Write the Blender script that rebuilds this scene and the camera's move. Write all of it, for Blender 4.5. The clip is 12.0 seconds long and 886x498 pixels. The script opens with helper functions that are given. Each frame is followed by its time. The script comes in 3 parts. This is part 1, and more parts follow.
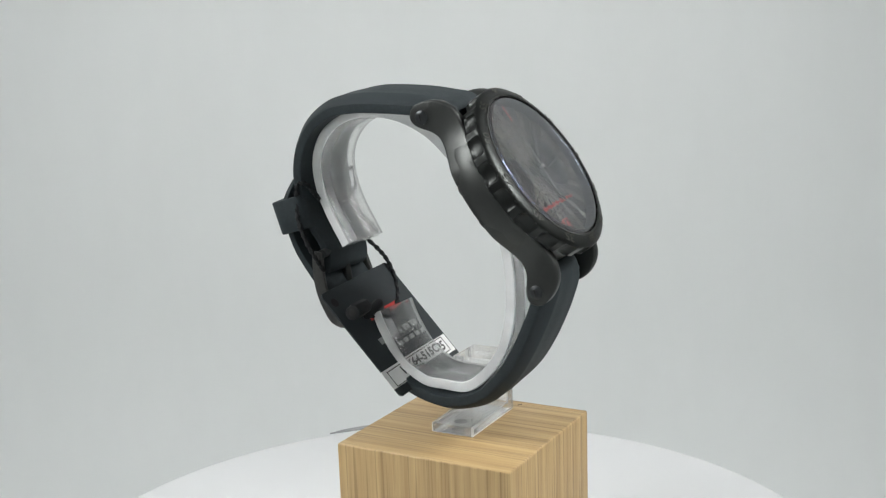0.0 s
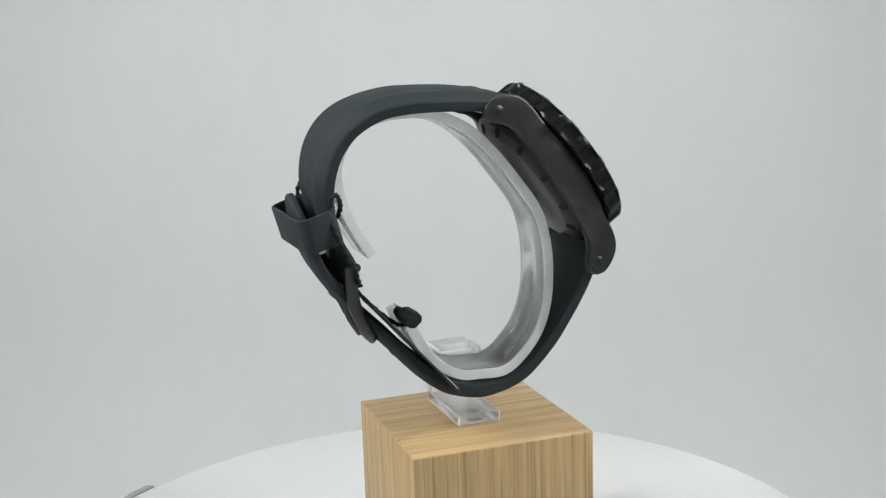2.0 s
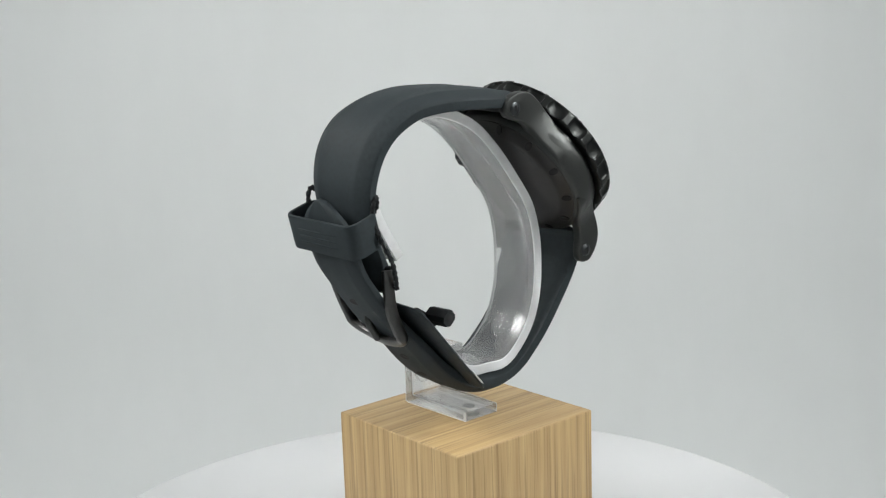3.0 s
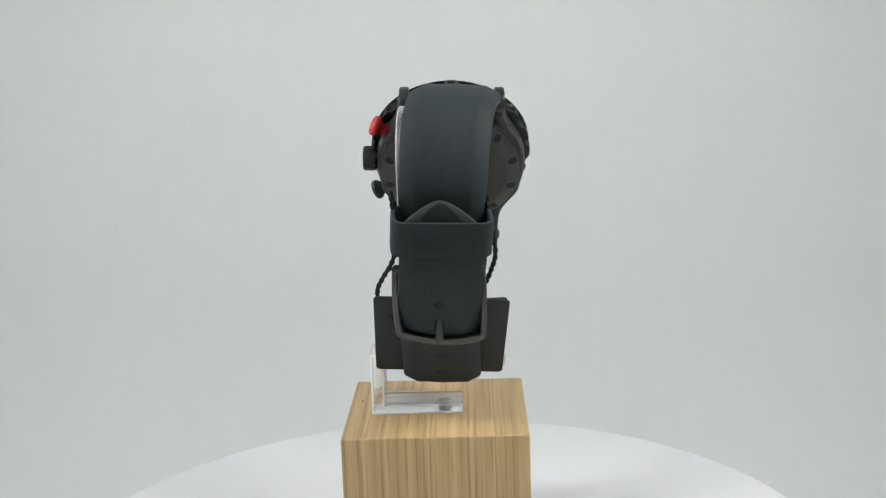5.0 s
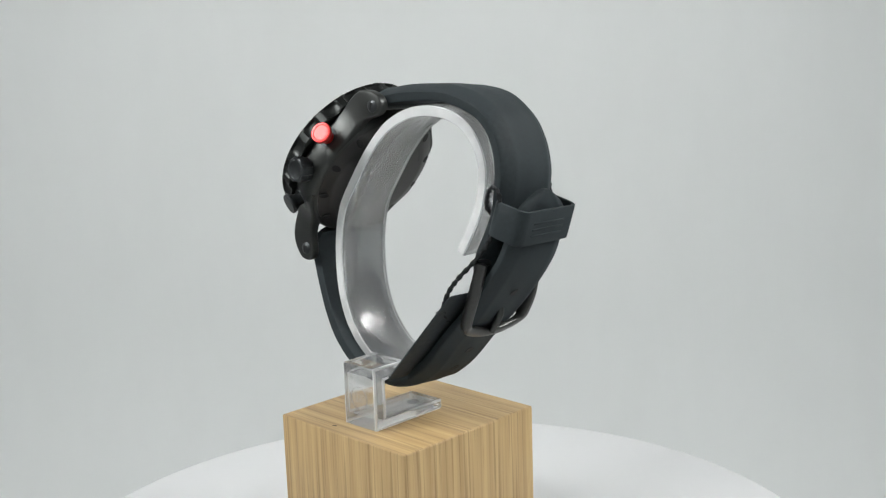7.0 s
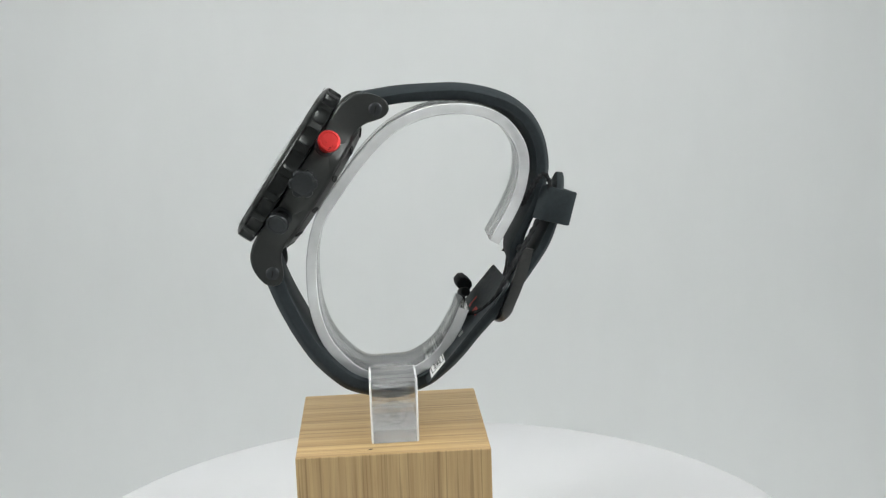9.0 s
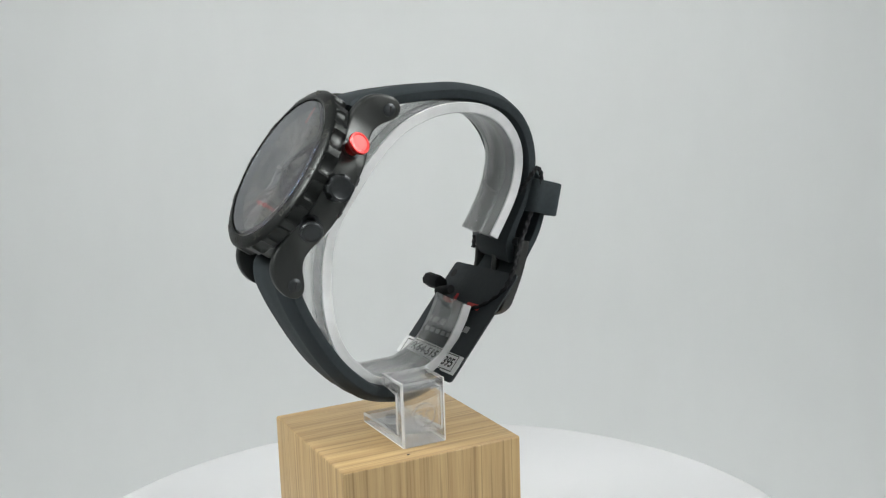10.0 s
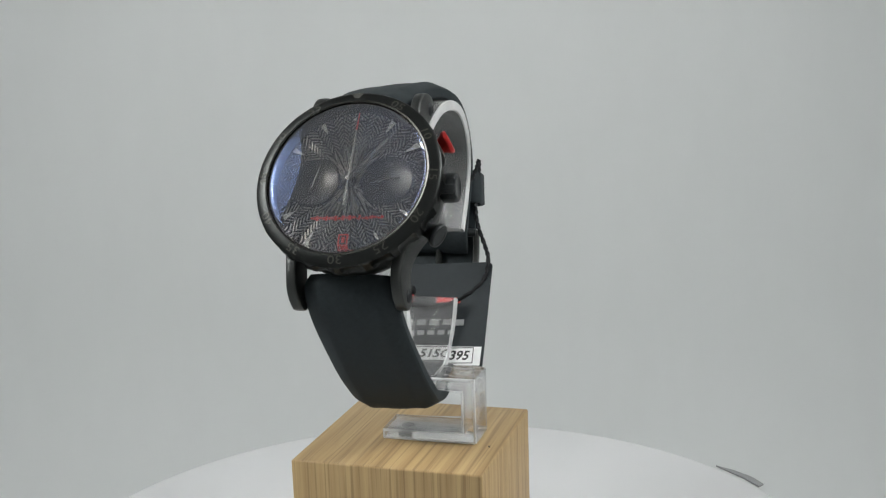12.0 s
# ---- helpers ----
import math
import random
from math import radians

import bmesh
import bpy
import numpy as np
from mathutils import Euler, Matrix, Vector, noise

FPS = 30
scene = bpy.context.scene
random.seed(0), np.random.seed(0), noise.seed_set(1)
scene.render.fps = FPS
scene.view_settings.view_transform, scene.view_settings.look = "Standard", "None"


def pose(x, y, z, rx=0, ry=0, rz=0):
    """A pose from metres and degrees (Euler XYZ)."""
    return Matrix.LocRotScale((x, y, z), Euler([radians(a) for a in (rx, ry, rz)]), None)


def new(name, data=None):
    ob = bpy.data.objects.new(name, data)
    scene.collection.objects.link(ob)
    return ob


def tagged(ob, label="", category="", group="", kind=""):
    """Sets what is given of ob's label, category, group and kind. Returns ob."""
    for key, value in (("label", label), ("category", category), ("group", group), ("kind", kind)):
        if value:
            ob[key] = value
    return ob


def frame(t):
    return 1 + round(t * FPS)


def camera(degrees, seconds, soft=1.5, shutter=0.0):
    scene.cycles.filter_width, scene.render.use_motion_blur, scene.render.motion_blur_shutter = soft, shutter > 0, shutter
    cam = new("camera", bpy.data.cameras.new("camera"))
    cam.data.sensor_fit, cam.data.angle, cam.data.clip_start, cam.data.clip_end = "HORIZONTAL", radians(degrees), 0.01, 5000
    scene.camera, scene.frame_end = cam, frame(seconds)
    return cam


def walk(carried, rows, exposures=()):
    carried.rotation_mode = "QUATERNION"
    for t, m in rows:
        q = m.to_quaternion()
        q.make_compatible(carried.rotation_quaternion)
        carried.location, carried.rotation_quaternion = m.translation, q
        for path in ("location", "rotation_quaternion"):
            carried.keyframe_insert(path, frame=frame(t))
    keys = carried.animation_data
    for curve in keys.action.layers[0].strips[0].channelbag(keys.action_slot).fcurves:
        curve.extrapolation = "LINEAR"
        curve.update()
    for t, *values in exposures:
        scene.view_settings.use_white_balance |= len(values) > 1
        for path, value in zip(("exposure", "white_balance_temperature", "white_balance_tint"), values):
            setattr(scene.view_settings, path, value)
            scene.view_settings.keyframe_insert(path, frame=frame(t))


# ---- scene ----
cam = camera(41.4, 12.0, soft=1.25)
MM = 0.001
TOP = 0.0426                     # height of the block above the turntable
EYE = pose(0, -0.31933, 0.11266 + TOP, 90 - 11.195, 0, -0.844) @ pose(0, 0, 0, 0, 0, -1.896)
walk(cam, [(0, EYE), (12, EYE)], exposures=[(0, -0.01), (10.8, -0.01), (11.2, -0.1), (11.5, -0.25), (11.8, -0.44), (12, -0.35)])


# ---- light: a white tent lit by two round softboxes ----
world = bpy.data.worlds.new("World")
scene.world = world
world.use_nodes = True
world.node_tree.nodes["Background"].inputs[0].default_value = (0.8, 0.85, 0.9, 1)
world.node_tree.nodes["Background"].inputs[1].default_value = 0.3
PANEL_STRENGTH = 9.4


# ---- materials ----
def material(name, base, rough=0.5, metal=0.0, **more):
    m = bpy.data.materials.new(name)
    m.use_nodes = True
    b = m.node_tree.nodes["Principled BSDF"]
    b.inputs["Base Color"].default_value = (*base, 1)
    b.inputs["Roughness"].default_value = rough
    b.inputs["Metallic"].default_value = metal
    for key, value in more.items():
        b.inputs[key.replace("_", " ")].default_value = value
    return m


def grained(m, scale, colour=0.15, bump=0.1, rough=0.08, distance=0.0002, stretch=(1, 1, 1), coarse=0.25):
    """Two scales of noise on colour, roughness and relief."""
    nt = m.node_tree
    b = nt.nodes["Principled BSDF"]
    tc = nt.nodes.new("ShaderNodeTexCoord")
    mp = nt.nodes.new("ShaderNodeMapping")
    mp.inputs["Scale"].default_value = stretch
    nt.links.new(tc.outputs["Object"], mp.inputs["Vector"])
    fine = nt.nodes.new("ShaderNodeTexNoise")
    fine.inputs["Scale"].default_value = scale
    fine.inputs["Detail"].default_value = 4
    wide = nt.nodes.new("ShaderNodeTexNoise")
    wide.inputs["Scale"].default_value = scale * 0.06
    wide.inputs["Detail"].default_value = 3
    for n in (fine, wide):
        nt.links.new(mp.outputs["Vector"], n.inputs["Vector"])
    mix = nt.nodes.new("ShaderNodeMath")
    mix.operation = "MULTIPLY_ADD"
    mix.inputs[1].default_value = coarse
    nt.links.new(wide.outputs[0], mix.inputs[0])
    sc = nt.nodes.new("ShaderNodeMath")
    sc.operation = "MULTIPLY"
    sc.inputs[1].default_value = 1 - coarse
    nt.links.new(fine.outputs[0], sc.inputs[0])
    nt.links.new(sc.outputs[0], mix.inputs[2])
    base = tuple(b.inputs["Base Color"].default_value)[:3]
    ramp = nt.nodes.new("ShaderNodeMapRange")
    ramp.inputs["From Min"].default_value, ramp.inputs["From Max"].default_value = 0.3, 0.7
    ramp.inputs["To Min"].default_value, ramp.inputs["To Max"].default_value = 1 - colour, 1 + colour
    nt.links.new(mix.outputs[0], ramp.inputs["Value"])
    vm = nt.nodes.new("ShaderNodeVectorMath")
    vm.operation = "SCALE"
    vm.inputs[0].default_value = base
    nt.links.new(ramp.outputs[0], vm.inputs["Scale"])
    nt.links.new(vm.outputs[0], b.inputs["Base Color"])
    rr = nt.nodes.new("ShaderNodeMapRange")
    r0 = b.inputs["Roughness"].default_value
    rr.inputs["From Min"].default_value, rr.inputs["From Max"].default_value = 0.3, 0.7
    rr.inputs["To Min"].default_value, rr.inputs["To Max"].default_value = max(r0 - rough, 0.02), r0 + rough
    nt.links.new(mix.outputs[0], rr.inputs["Value"])
    nt.links.new(rr.outputs[0], b.inputs["Roughness"])
    if bump:
        bp = nt.nodes.new("ShaderNodeBump")
        bp.inputs["Strength"].default_value = bump
        bp.inputs["Distance"].default_value = distance
        nt.links.new(fine.outputs[0], bp.inputs["Height"])
        nt.links.new(bp.outputs[0], b.inputs["Normal"])
    return m


def wood_material():
    """Striped oak veneer: the lines run along the top and down every side."""
    m = material("wood_veneer", (0.5, 0.33, 0.15), 0.5)
    nt = m.node_tree
    b = nt.nodes["Principled BSDF"]
    tc = nt.nodes.new("ShaderNodeTexCoord")
    pos = nt.nodes.new("ShaderNodeSeparateXYZ")
    nrm = nt.nodes.new("ShaderNodeSeparateXYZ")
    nt.links.new(tc.outputs["Object"], pos.inputs[0])
    nt.links.new(tc.outputs["Normal"], nrm.inputs[0])
    ab = nt.nodes.new("ShaderNodeMath")
    ab.operation = "ABSOLUTE"
    nt.links.new(nrm.outputs["Y"], ab.inputs[0])
    gt = nt.nodes.new("ShaderNodeMath")
    gt.operation = "GREATER_THAN"
    gt.inputs[1].default_value = 0.7
    nt.links.new(ab.outputs[0], gt.inputs[0])
    across = nt.nodes.new("ShaderNodeMix")          # coordinate across the stripes
    nt.links.new(gt.outputs[0], across.inputs["Factor"])
    nt.links.new(pos.outputs["Y"], across.inputs["A"])
    nt.links.new(pos.outputs["X"], across.inputs["B"])
    top = nt.nodes.new("ShaderNodeMath")
    top.operation = "GREATER_THAN"
    top.inputs[1].default_value = 0.7
    nt.links.new(nrm.outputs["Z"], top.inputs[0])
    along = nt.nodes.new("ShaderNodeMix")
    nt.links.new(top.outputs[0], along.inputs["Factor"])
    nt.links.new(pos.outputs["Z"], along.inputs["A"])
    nt.links.new(pos.outputs["X"], along.inputs["B"])
    vec = nt.nodes.new("ShaderNodeCombineXYZ")
    nt.links.new(across.outputs["Result"], vec.inputs["X"])
    nt.links.new(along.outputs["Result"], vec.inputs["Y"])
    nt.links.new(gt.outputs[0], vec.inputs["Z"])

    def stripes(sx, sy, detail, lo, hi):
        mp = nt.nodes.new("ShaderNodeMapping")
        mp.inputs["Scale"].default_value = (sx, sy, 3)
        nt.links.new(vec.outputs[0], mp.inputs["Vector"])
        n = nt.nodes.new("ShaderNodeTexNoise")
        n.inputs["Scale"].default_value = 1
        n.inputs["Detail"].default_value = detail
        n.inputs["Distortion"].default_value = 0.3
        nt.links.new(mp.outputs[0], n.inputs["Vector"])
        r = nt.nodes.new("ShaderNodeMapRange")
        r.inputs["From Min"].default_value, r.inputs["From Max"].default_value = lo, hi
        nt.links.new(n.outputs[0], r.inputs["Value"])
        return r

    lines = stripes(1050, 13, 3, 0.54, 0.62)
    bands = stripes(330, 4, 2, 0.36, 0.64)
    pores = stripes(2600, 60, 3, 0.5, 0.8)
    tone = nt.nodes.new("ShaderNodeMix")
    tone.data_type = "RGBA"
    tone.inputs["A"].default_value = (0.5, 0.36, 0.175, 1)
    tone.inputs["B"].default_value = (0.385, 0.262, 0.12, 1)
    nt.links.new(bands.outputs[0], tone.inputs["Factor"])
    dark = nt.nodes.new("ShaderNodeMix")
    dark.data_type = "RGBA"
    dark.inputs["B"].default_value = (0.165, 0.1, 0.044, 1)
    f = nt.nodes.new("ShaderNodeMath")
    f.operation = "MULTIPLY"
    f.inputs[1].default_value = 0.48
    nt.links.new(lines.outputs[0], f.inputs[0])
    nt.links.new(f.outputs[0], dark.inputs["Factor"])
    nt.links.new(tone.outputs["Result"], dark.inputs["A"])
    spots = nt.nodes.new("ShaderNodeMix")
    spots.data_type = "RGBA"
    spots.inputs["B"].default_value = (0.3, 0.17, 0.07, 1)
    g = nt.nodes.new("ShaderNodeMath")
    g.operation = "MULTIPLY"
    g.inputs[1].default_value = 0.5
    nt.links.new(pores.outputs[0], g.inputs[0])
    nt.links.new(g.outputs[0], spots.inputs["Factor"])
    nt.links.new(dark.outputs["Result"], spots.inputs["A"])
    nt.links.new(spots.outputs["Result"], b.inputs["Base Color"])
    bp = nt.nodes.new("ShaderNodeBump")
    bp.inputs["Strength"].default_value = 0.25
    bp.inputs["Distance"].default_value = 0.0002
    bp.invert = True
    nt.links.new(lines.outputs[0], bp.inputs["Height"])
    nt.links.new(bp.outputs[0], b.inputs["Normal"])
    return m


def glass(name, tint, ior, rough, spec=(1, 1, 1), clear=1.0):
    m = material(name, tint, rough)
    b = m.node_tree.nodes["Principled BSDF"]
    b.inputs["Transmission Weight"].default_value = clear
    b.inputs["IOR"].default_value = ior
    b.inputs["Specular Tint"].default_value = (*spec, 1)
    return m


FABRIC = grained(material("tent_fabric", (0.735, 0.757, 0.75), 0.9), 60, 0.012, 0.02, 0.02, 0.0004, (1, 1, 0.3))
# greyer than the sweep so the unseen walls throw back less light
LINING = grained(material("dim_tent_lining", (0.44, 0.45, 0.45), 0.9), 60, 0.03, 0.05, 0.02, 0.0004, (1, 1, 0.12))
DISC = grained(material("white_plastic", (0.6, 0.61, 0.615), 0.45), 90, 0.02, 0.03, 0.06)
WOOD = wood_material()
RUBBER = grained(material("black_rubber", (0.024, 0.031, 0.034), 0.68, Specular_IOR_Level=0.2), 900, 0.2, 0.12, 0.08, 0.0001)
PVD = grained(material("gunmetal_coating", (0.056, 0.059, 0.057), 0.44, 0.9), 1500, 0.06, 0.04, 0.06, 0.0001)
BACK = grained(material("satin_grey_steel", (0.064, 0.062, 0.061), 0.4, 0.9), 1500, 0.06, 0.04, 0.06, 0.0001)
PVD_DARK = grained(material("black_coated_steel", (0.045, 0.049, 0.051), 0.4, 0.85), 1500, 0.12, 0.04, 0.06, 0.0001)
BEZEL = grained(material("brushed_black_bezel", (0.026, 0.028, 0.027), 0.36, 0.92), 1200, 0.05, 0.03, 0.06, 0.0001)
# a brighter gunmetal than the case, for the buckle frame
BUCKLE = grained(material("brighter_gunmetal", (0.085, 0.085, 0.083), 0.36, 0.92), 1500, 0.1, 0.04, 0.08, 0.0001)
LIP = grained(material("polished_dark_lip", (0.075, 0.075, 0.07), 0.22, 1.0), 1200, 0.05, 0)
MARK = grained(material("olive_numeral_paint", (0.034, 0.035, 0.027), 0.6), 900, 0.1, 0)
RED_METAL = grained(material("red_anodised_metal", (0.56, 0.035, 0.033), 0.33, 0.7), 900, 0.06, 0)


def clear_plastic(name, haze, rough, shine=0.04, white=0.9):
    """Clear moulded plastic: light passes straight on, a little is scattered, the surface shines."""
    m = material(name, (white * 0.98, white, white), 0.6)
    nt = m.node_tree
    b = nt.nodes["Principled BSDF"]
    b.inputs["Specular IOR Level"].default_value = 0.0
    grain = nt.nodes.new("ShaderNodeTexNoise")
    grain.inputs["Scale"].default_value = 55
    grain.inputs["Detail"].default_value = 4
    tc = nt.nodes.new("ShaderNodeTexCoord")
    nt.links.new(tc.outputs["Object"], grain.inputs["Vector"])
    amount = nt.nodes.new("ShaderNodeMapRange")
    amount.inputs["From Min"].default_value, amount.inputs["From Max"].default_value = 0.3, 0.7
    amount.inputs["To Min"].default_value, amount.inputs["To Max"].default_value = haze * 0.7, haze * 1.3
    nt.links.new(grain.outputs[0], amount.inputs["Value"])
    tr = nt.nodes.new("ShaderNodeBsdfTransparent")
    tr.inputs["Color"].default_value = (0.975, 0.98, 0.98, 1)
    body = nt.nodes.new("ShaderNodeMixShader")
    nt.links.new(amount.outputs[0], body.inputs[0])
    nt.links.new(tr.outputs[0], body.inputs[1])
    nt.links.new(b.outputs[0], body.inputs[2])
    gloss = nt.nodes.new("ShaderNodeBsdfGlossy")
    gloss.inputs["Roughness"].default_value = rough
    lw = nt.nodes.new("ShaderNodeLayerWeight")
    lw.inputs["Blend"].default_value = 0.5
    pw = nt.nodes.new("ShaderNodeMath")
    pw.operation = "POWER"
    pw.inputs[1].default_value = 4.0
    nt.links.new(lw.outputs["Facing"], pw.inputs[0])
    fr = nt.nodes.new("ShaderNodeMath")
    fr.operation = "MULTIPLY_ADD"
    fr.inputs[1].default_value = 0.4
    fr.inputs[2].default_value = shine
    nt.links.new(pw.outputs[0], fr.inputs[0])
    top = nt.nodes.new("ShaderNodeMixShader")
    nt.links.new(fr.outputs[0], top.inputs[0])
    nt.links.new(body.outputs[0], top.inputs[1])
    nt.links.new(gloss.outputs[0], top.inputs[2])
    nt.links.new(top.outputs[0], nt.nodes["Material Output"].inputs["Surface"])
    return m




def see_through(m, share):
    """Lets part of the light pass straight through."""
    nt = m.node_tree
    mix = nt.nodes.new("ShaderNodeMixShader")
    tr = nt.nodes.new("ShaderNodeBsdfTransparent")
    mix.inputs[0].default_value = share
    nt.links.new(nt.nodes["Principled BSDF"].outputs[0], mix.inputs[1])
    nt.links.new(tr.outputs[0], mix.inputs[2])
    nt.links.new(mix.outputs[0], nt.nodes["Material Output"].inputs["Surface"])
    return m


ACRYLIC_FOOT = see_through(glass("moulded_acrylic", (0.99, 0.992, 0.992), 1.47, 0.015, clear=0.97), 0.3)
ACRYLIC = see_through(glass("clear_acrylic", (0.985, 0.99, 0.99), 1.47, 0.17, clear=0.92), 0.12)
# white haze painted on the edges for light carried inside the plastic
ACRYLIC_EDGE = clear_plastic("sawn_edge_light", 0.55, 0.2, 0.04, 0.97)
PAD = glass("milky_adhesive", (0.85, 0.86, 0.86), 1.4, 0.5, clear=0.25)
SAPPHIRE = glass("coated_crystal", (1, 1, 1), 1.52, 0.0, (0.28, 0.46, 1), 0.965)
DIAL = grained(material("dark_dial_paint", (0.009, 0.0095, 0.011), 0.5, Specular_IOR_Level=0.15), 1500, 0.2, 0.05)
RELIEF = grained(material("engraved_dial_lines", (0.25, 0.24, 0.22), 0.3, 0.95), 1500, 0.15, 0)
SUBDIAL = grained(material("smoked_subdial", (0.024, 0.024, 0.024), 0.34, 0.9), 1500, 0.15, 0)
WHITE = grained(material("bright_metal_mark", (0.66, 0.66, 0.64), 0.22, 0.8), 900, 0.04, 0)
STEEL = grained(material("polished_steel", (0.7, 0.7, 0.68), 0.2, 1.0), 900, 0.05, 0)
HAND = grained(material("smoked_steel_hand", (0.13, 0.13, 0.128), 0.2, 1.0), 900, 0.1, 0)
FAINT = grained(material("faint_grey_print", (0.1, 0.1, 0.098), 0.5), 900, 0.1, 0)
RED = grained(material("red_print", (0.55, 0.025, 0.02), 0.5), 900, 0.08, 0)
CARD = grained(material("black_card", (0.022, 0.028, 0.031), 0.62, Specular_IOR_Level=0.3), 700, 0.15, 0.1)
PAPER = grained(material("white_sticker", (0.78, 0.79, 0.78), 0.6), 500, 0.03, 0.03)
GREY_PRINT = grained(material("silver_print", (0.32, 0.33, 0.33), 0.45), 500, 0.05, 0)
INK = material("black_ink", (0.02, 0.02, 0.02), 0.6)
CORD = grained(material("black_cord", (0.009, 0.01, 0.011), 0.75, Specular_IOR_Level=0.3), 2500, 0.3, 0.3)
# near-black of the knot; elsewhere it paints the shade inside holes and slots
DARK = material("knot_and_hole_shade", (0.006, 0.006, 0.006), 0.8)
TAB = grained(material("grey_tape", (0.28, 0.29, 0.29), 0.6), 300, 0.1, 0.1)
PANEL = material("lit_diffuser", (0.9, 0.9, 0.9), 0.5)
PANEL.node_tree.nodes["Principled BSDF"].inputs["Emission Color"].default_value = (1.0, 1.0, 0.995, 1)
_nt = PANEL.node_tree
_tc = _nt.nodes.new("ShaderNodeTexCoord")
_len = _nt.nodes.new("ShaderNodeVectorMath")
_len.operation = "LENGTH"
_nt.links.new(_tc.outputs["Object"], _len.inputs[0])
_sum = _nt.nodes.new("ShaderNodeMapRange")          # a hot middle on an evenly lit disc
_sum.interpolation_type = "SMOOTHSTEP"
_sum.inputs["From Min"].default_value, _sum.inputs["From Max"].default_value = 0.0, 0.12
_sum.inputs["To Min"].default_value, _sum.inputs["To Max"].default_value = PANEL_STRENGTH * 5.6, PANEL_STRENGTH * 0.4
_nt.links.new(_len.outputs["Value"], _sum.inputs["Value"])
_nt.links.new(_sum.outputs[0], _nt.nodes["Principled BSDF"].inputs["Emission Strength"])


# ---- mesh helpers (all thing-building is done in millimetres) ----
def part(name, bm, mat, parent=None, label="", smooth=40):
    bmesh.ops.recalc_face_normals(bm, faces=bm.faces)
    bmesh.ops.scale(bm, vec=(MM, MM, MM), verts=bm.verts)
    me = bpy.data.meshes.new(name)
    bm.to_mesh(me)
    bm.free()
    me.materials.append(mat)
    if smooth:
        me.shade_smooth()
        me.set_sharp_from_angle(angle=radians(smooth))
    ob = new(name, me)
    if parent:
        ob.parent = parent
    if label:
        tagged(ob, label)
    return ob


def moved(bm, m):
    bmesh.ops.transform(bm, matrix=m, verts=bm.verts)
    return bm


def box(sx, sy, sz, m=Matrix(), bevel=0.0, seg=2):
    bm = bmesh.new()
    bmesh.ops.create_cube(bm, size=1, matrix=Matrix.Diagonal((sx, sy, sz, 1)))
    if bevel:
        bmesh.ops.bevel(bm, geom=list(bm.edges), offset=bevel, segments=seg, profile=0.5, affect="EDGES")
    return moved(bm, m)


def lathe(profile, n=64, m=Matrix(), ripple=None, closed=False):
    """Turn (radius, height) pairs round z; ripple(angle, radius, height) may alter the radius."""
    bm = bmesh.new()
    rings = []
    for r, h in profile:
        if r < 1e-6:
            rings.append([bm.verts.new((0, 0, h))])
            continue
        ring = []
        for i in range(n):
            a = 2 * math.pi * i / n
            q = ripple(a, r, h) if ripple else r
            ring.append(bm.verts.new((q * math.cos(a), q * math.sin(a), h)))
        rings.append(ring)
    pairs = list(zip(rings, rings[1:])) + ([(rings[-1], rings[0])] if closed else [])
    for a, b in pairs:
        for i in range(n):
            j = (i + 1) % n
            if len(a) == 1 and len(b) == 1:
                continue
            if len(a) == 1:
                bm.faces.new((a[0], b[i], b[j]))
            elif len(b) == 1:
                bm.faces.new((a[i], a[j], b[0]))
            else:
                bm.faces.new((a[i], a[j], b[j], b[i]))
    return moved(bm, m)


def prism(outline, depth, m=Matrix(), bevel=0.0, seg=2):
    """A flat outline (x, y) given depth along z, from 0 up."""
    bm = bmesh.new()
    low = [bm.verts.new((x, y, 0)) for x, y in outline]
    high = [bm.verts.new((x, y, depth)) for x, y in outline]
    n = len(outline)
    bm.faces.new(low[::-1])
    bm.faces.new(high)
    for i in range(n):
        j = (i + 1) % n
        bm.faces.new((low[i], low[j], high[j], high[i]))
    if bevel:
        rim = [e for e in bm.edges if abs(e.verts[0].co.z - e.verts[1].co.z) < 1e-6]
        bmesh.ops.bevel(bm, geom=rim, offset=bevel, segments=seg, profile=0.5, affect="EDGES")
    return moved(bm, m)


def spline(points, n):
    """Catmull-Rom through rows of numbers, n samples."""
    p = np.array(points, float)
    p = np.vstack([2 * p[0] - p[1], p, 2 * p[-1] - p[-2]])
    out = []
    for s in np.linspace(0, len(points) - 1 - 1e-9, n):
        i = int(s)
        u = s - i
        a, b, c, d = p[i:i + 4]
        out.append(0.5 * (2 * b + (c - a) * u + (2 * a - 5 * b + 4 * c - d) * u * u + (3 * b - a - 3 * c + d) * u ** 3))
    return np.array(out)


def loft(sections, closed=False):
    bm = bmesh.new()
    rings = [[bm.verts.new(tuple(v)) for v in s] for s in sections]
    n = len(rings[0])
    for a, b in list(zip(rings, rings[1:])) + ([(rings[-1], rings[0])] if closed else []):
        for i in range(n):
            j = (i + 1) % n
            bm.faces.new((a[i], a[j], b[j], b[i]))
    if not closed:
        bm.faces.new(rings[0][::-1])
        bm.faces.new(rings[-1])
    return bm


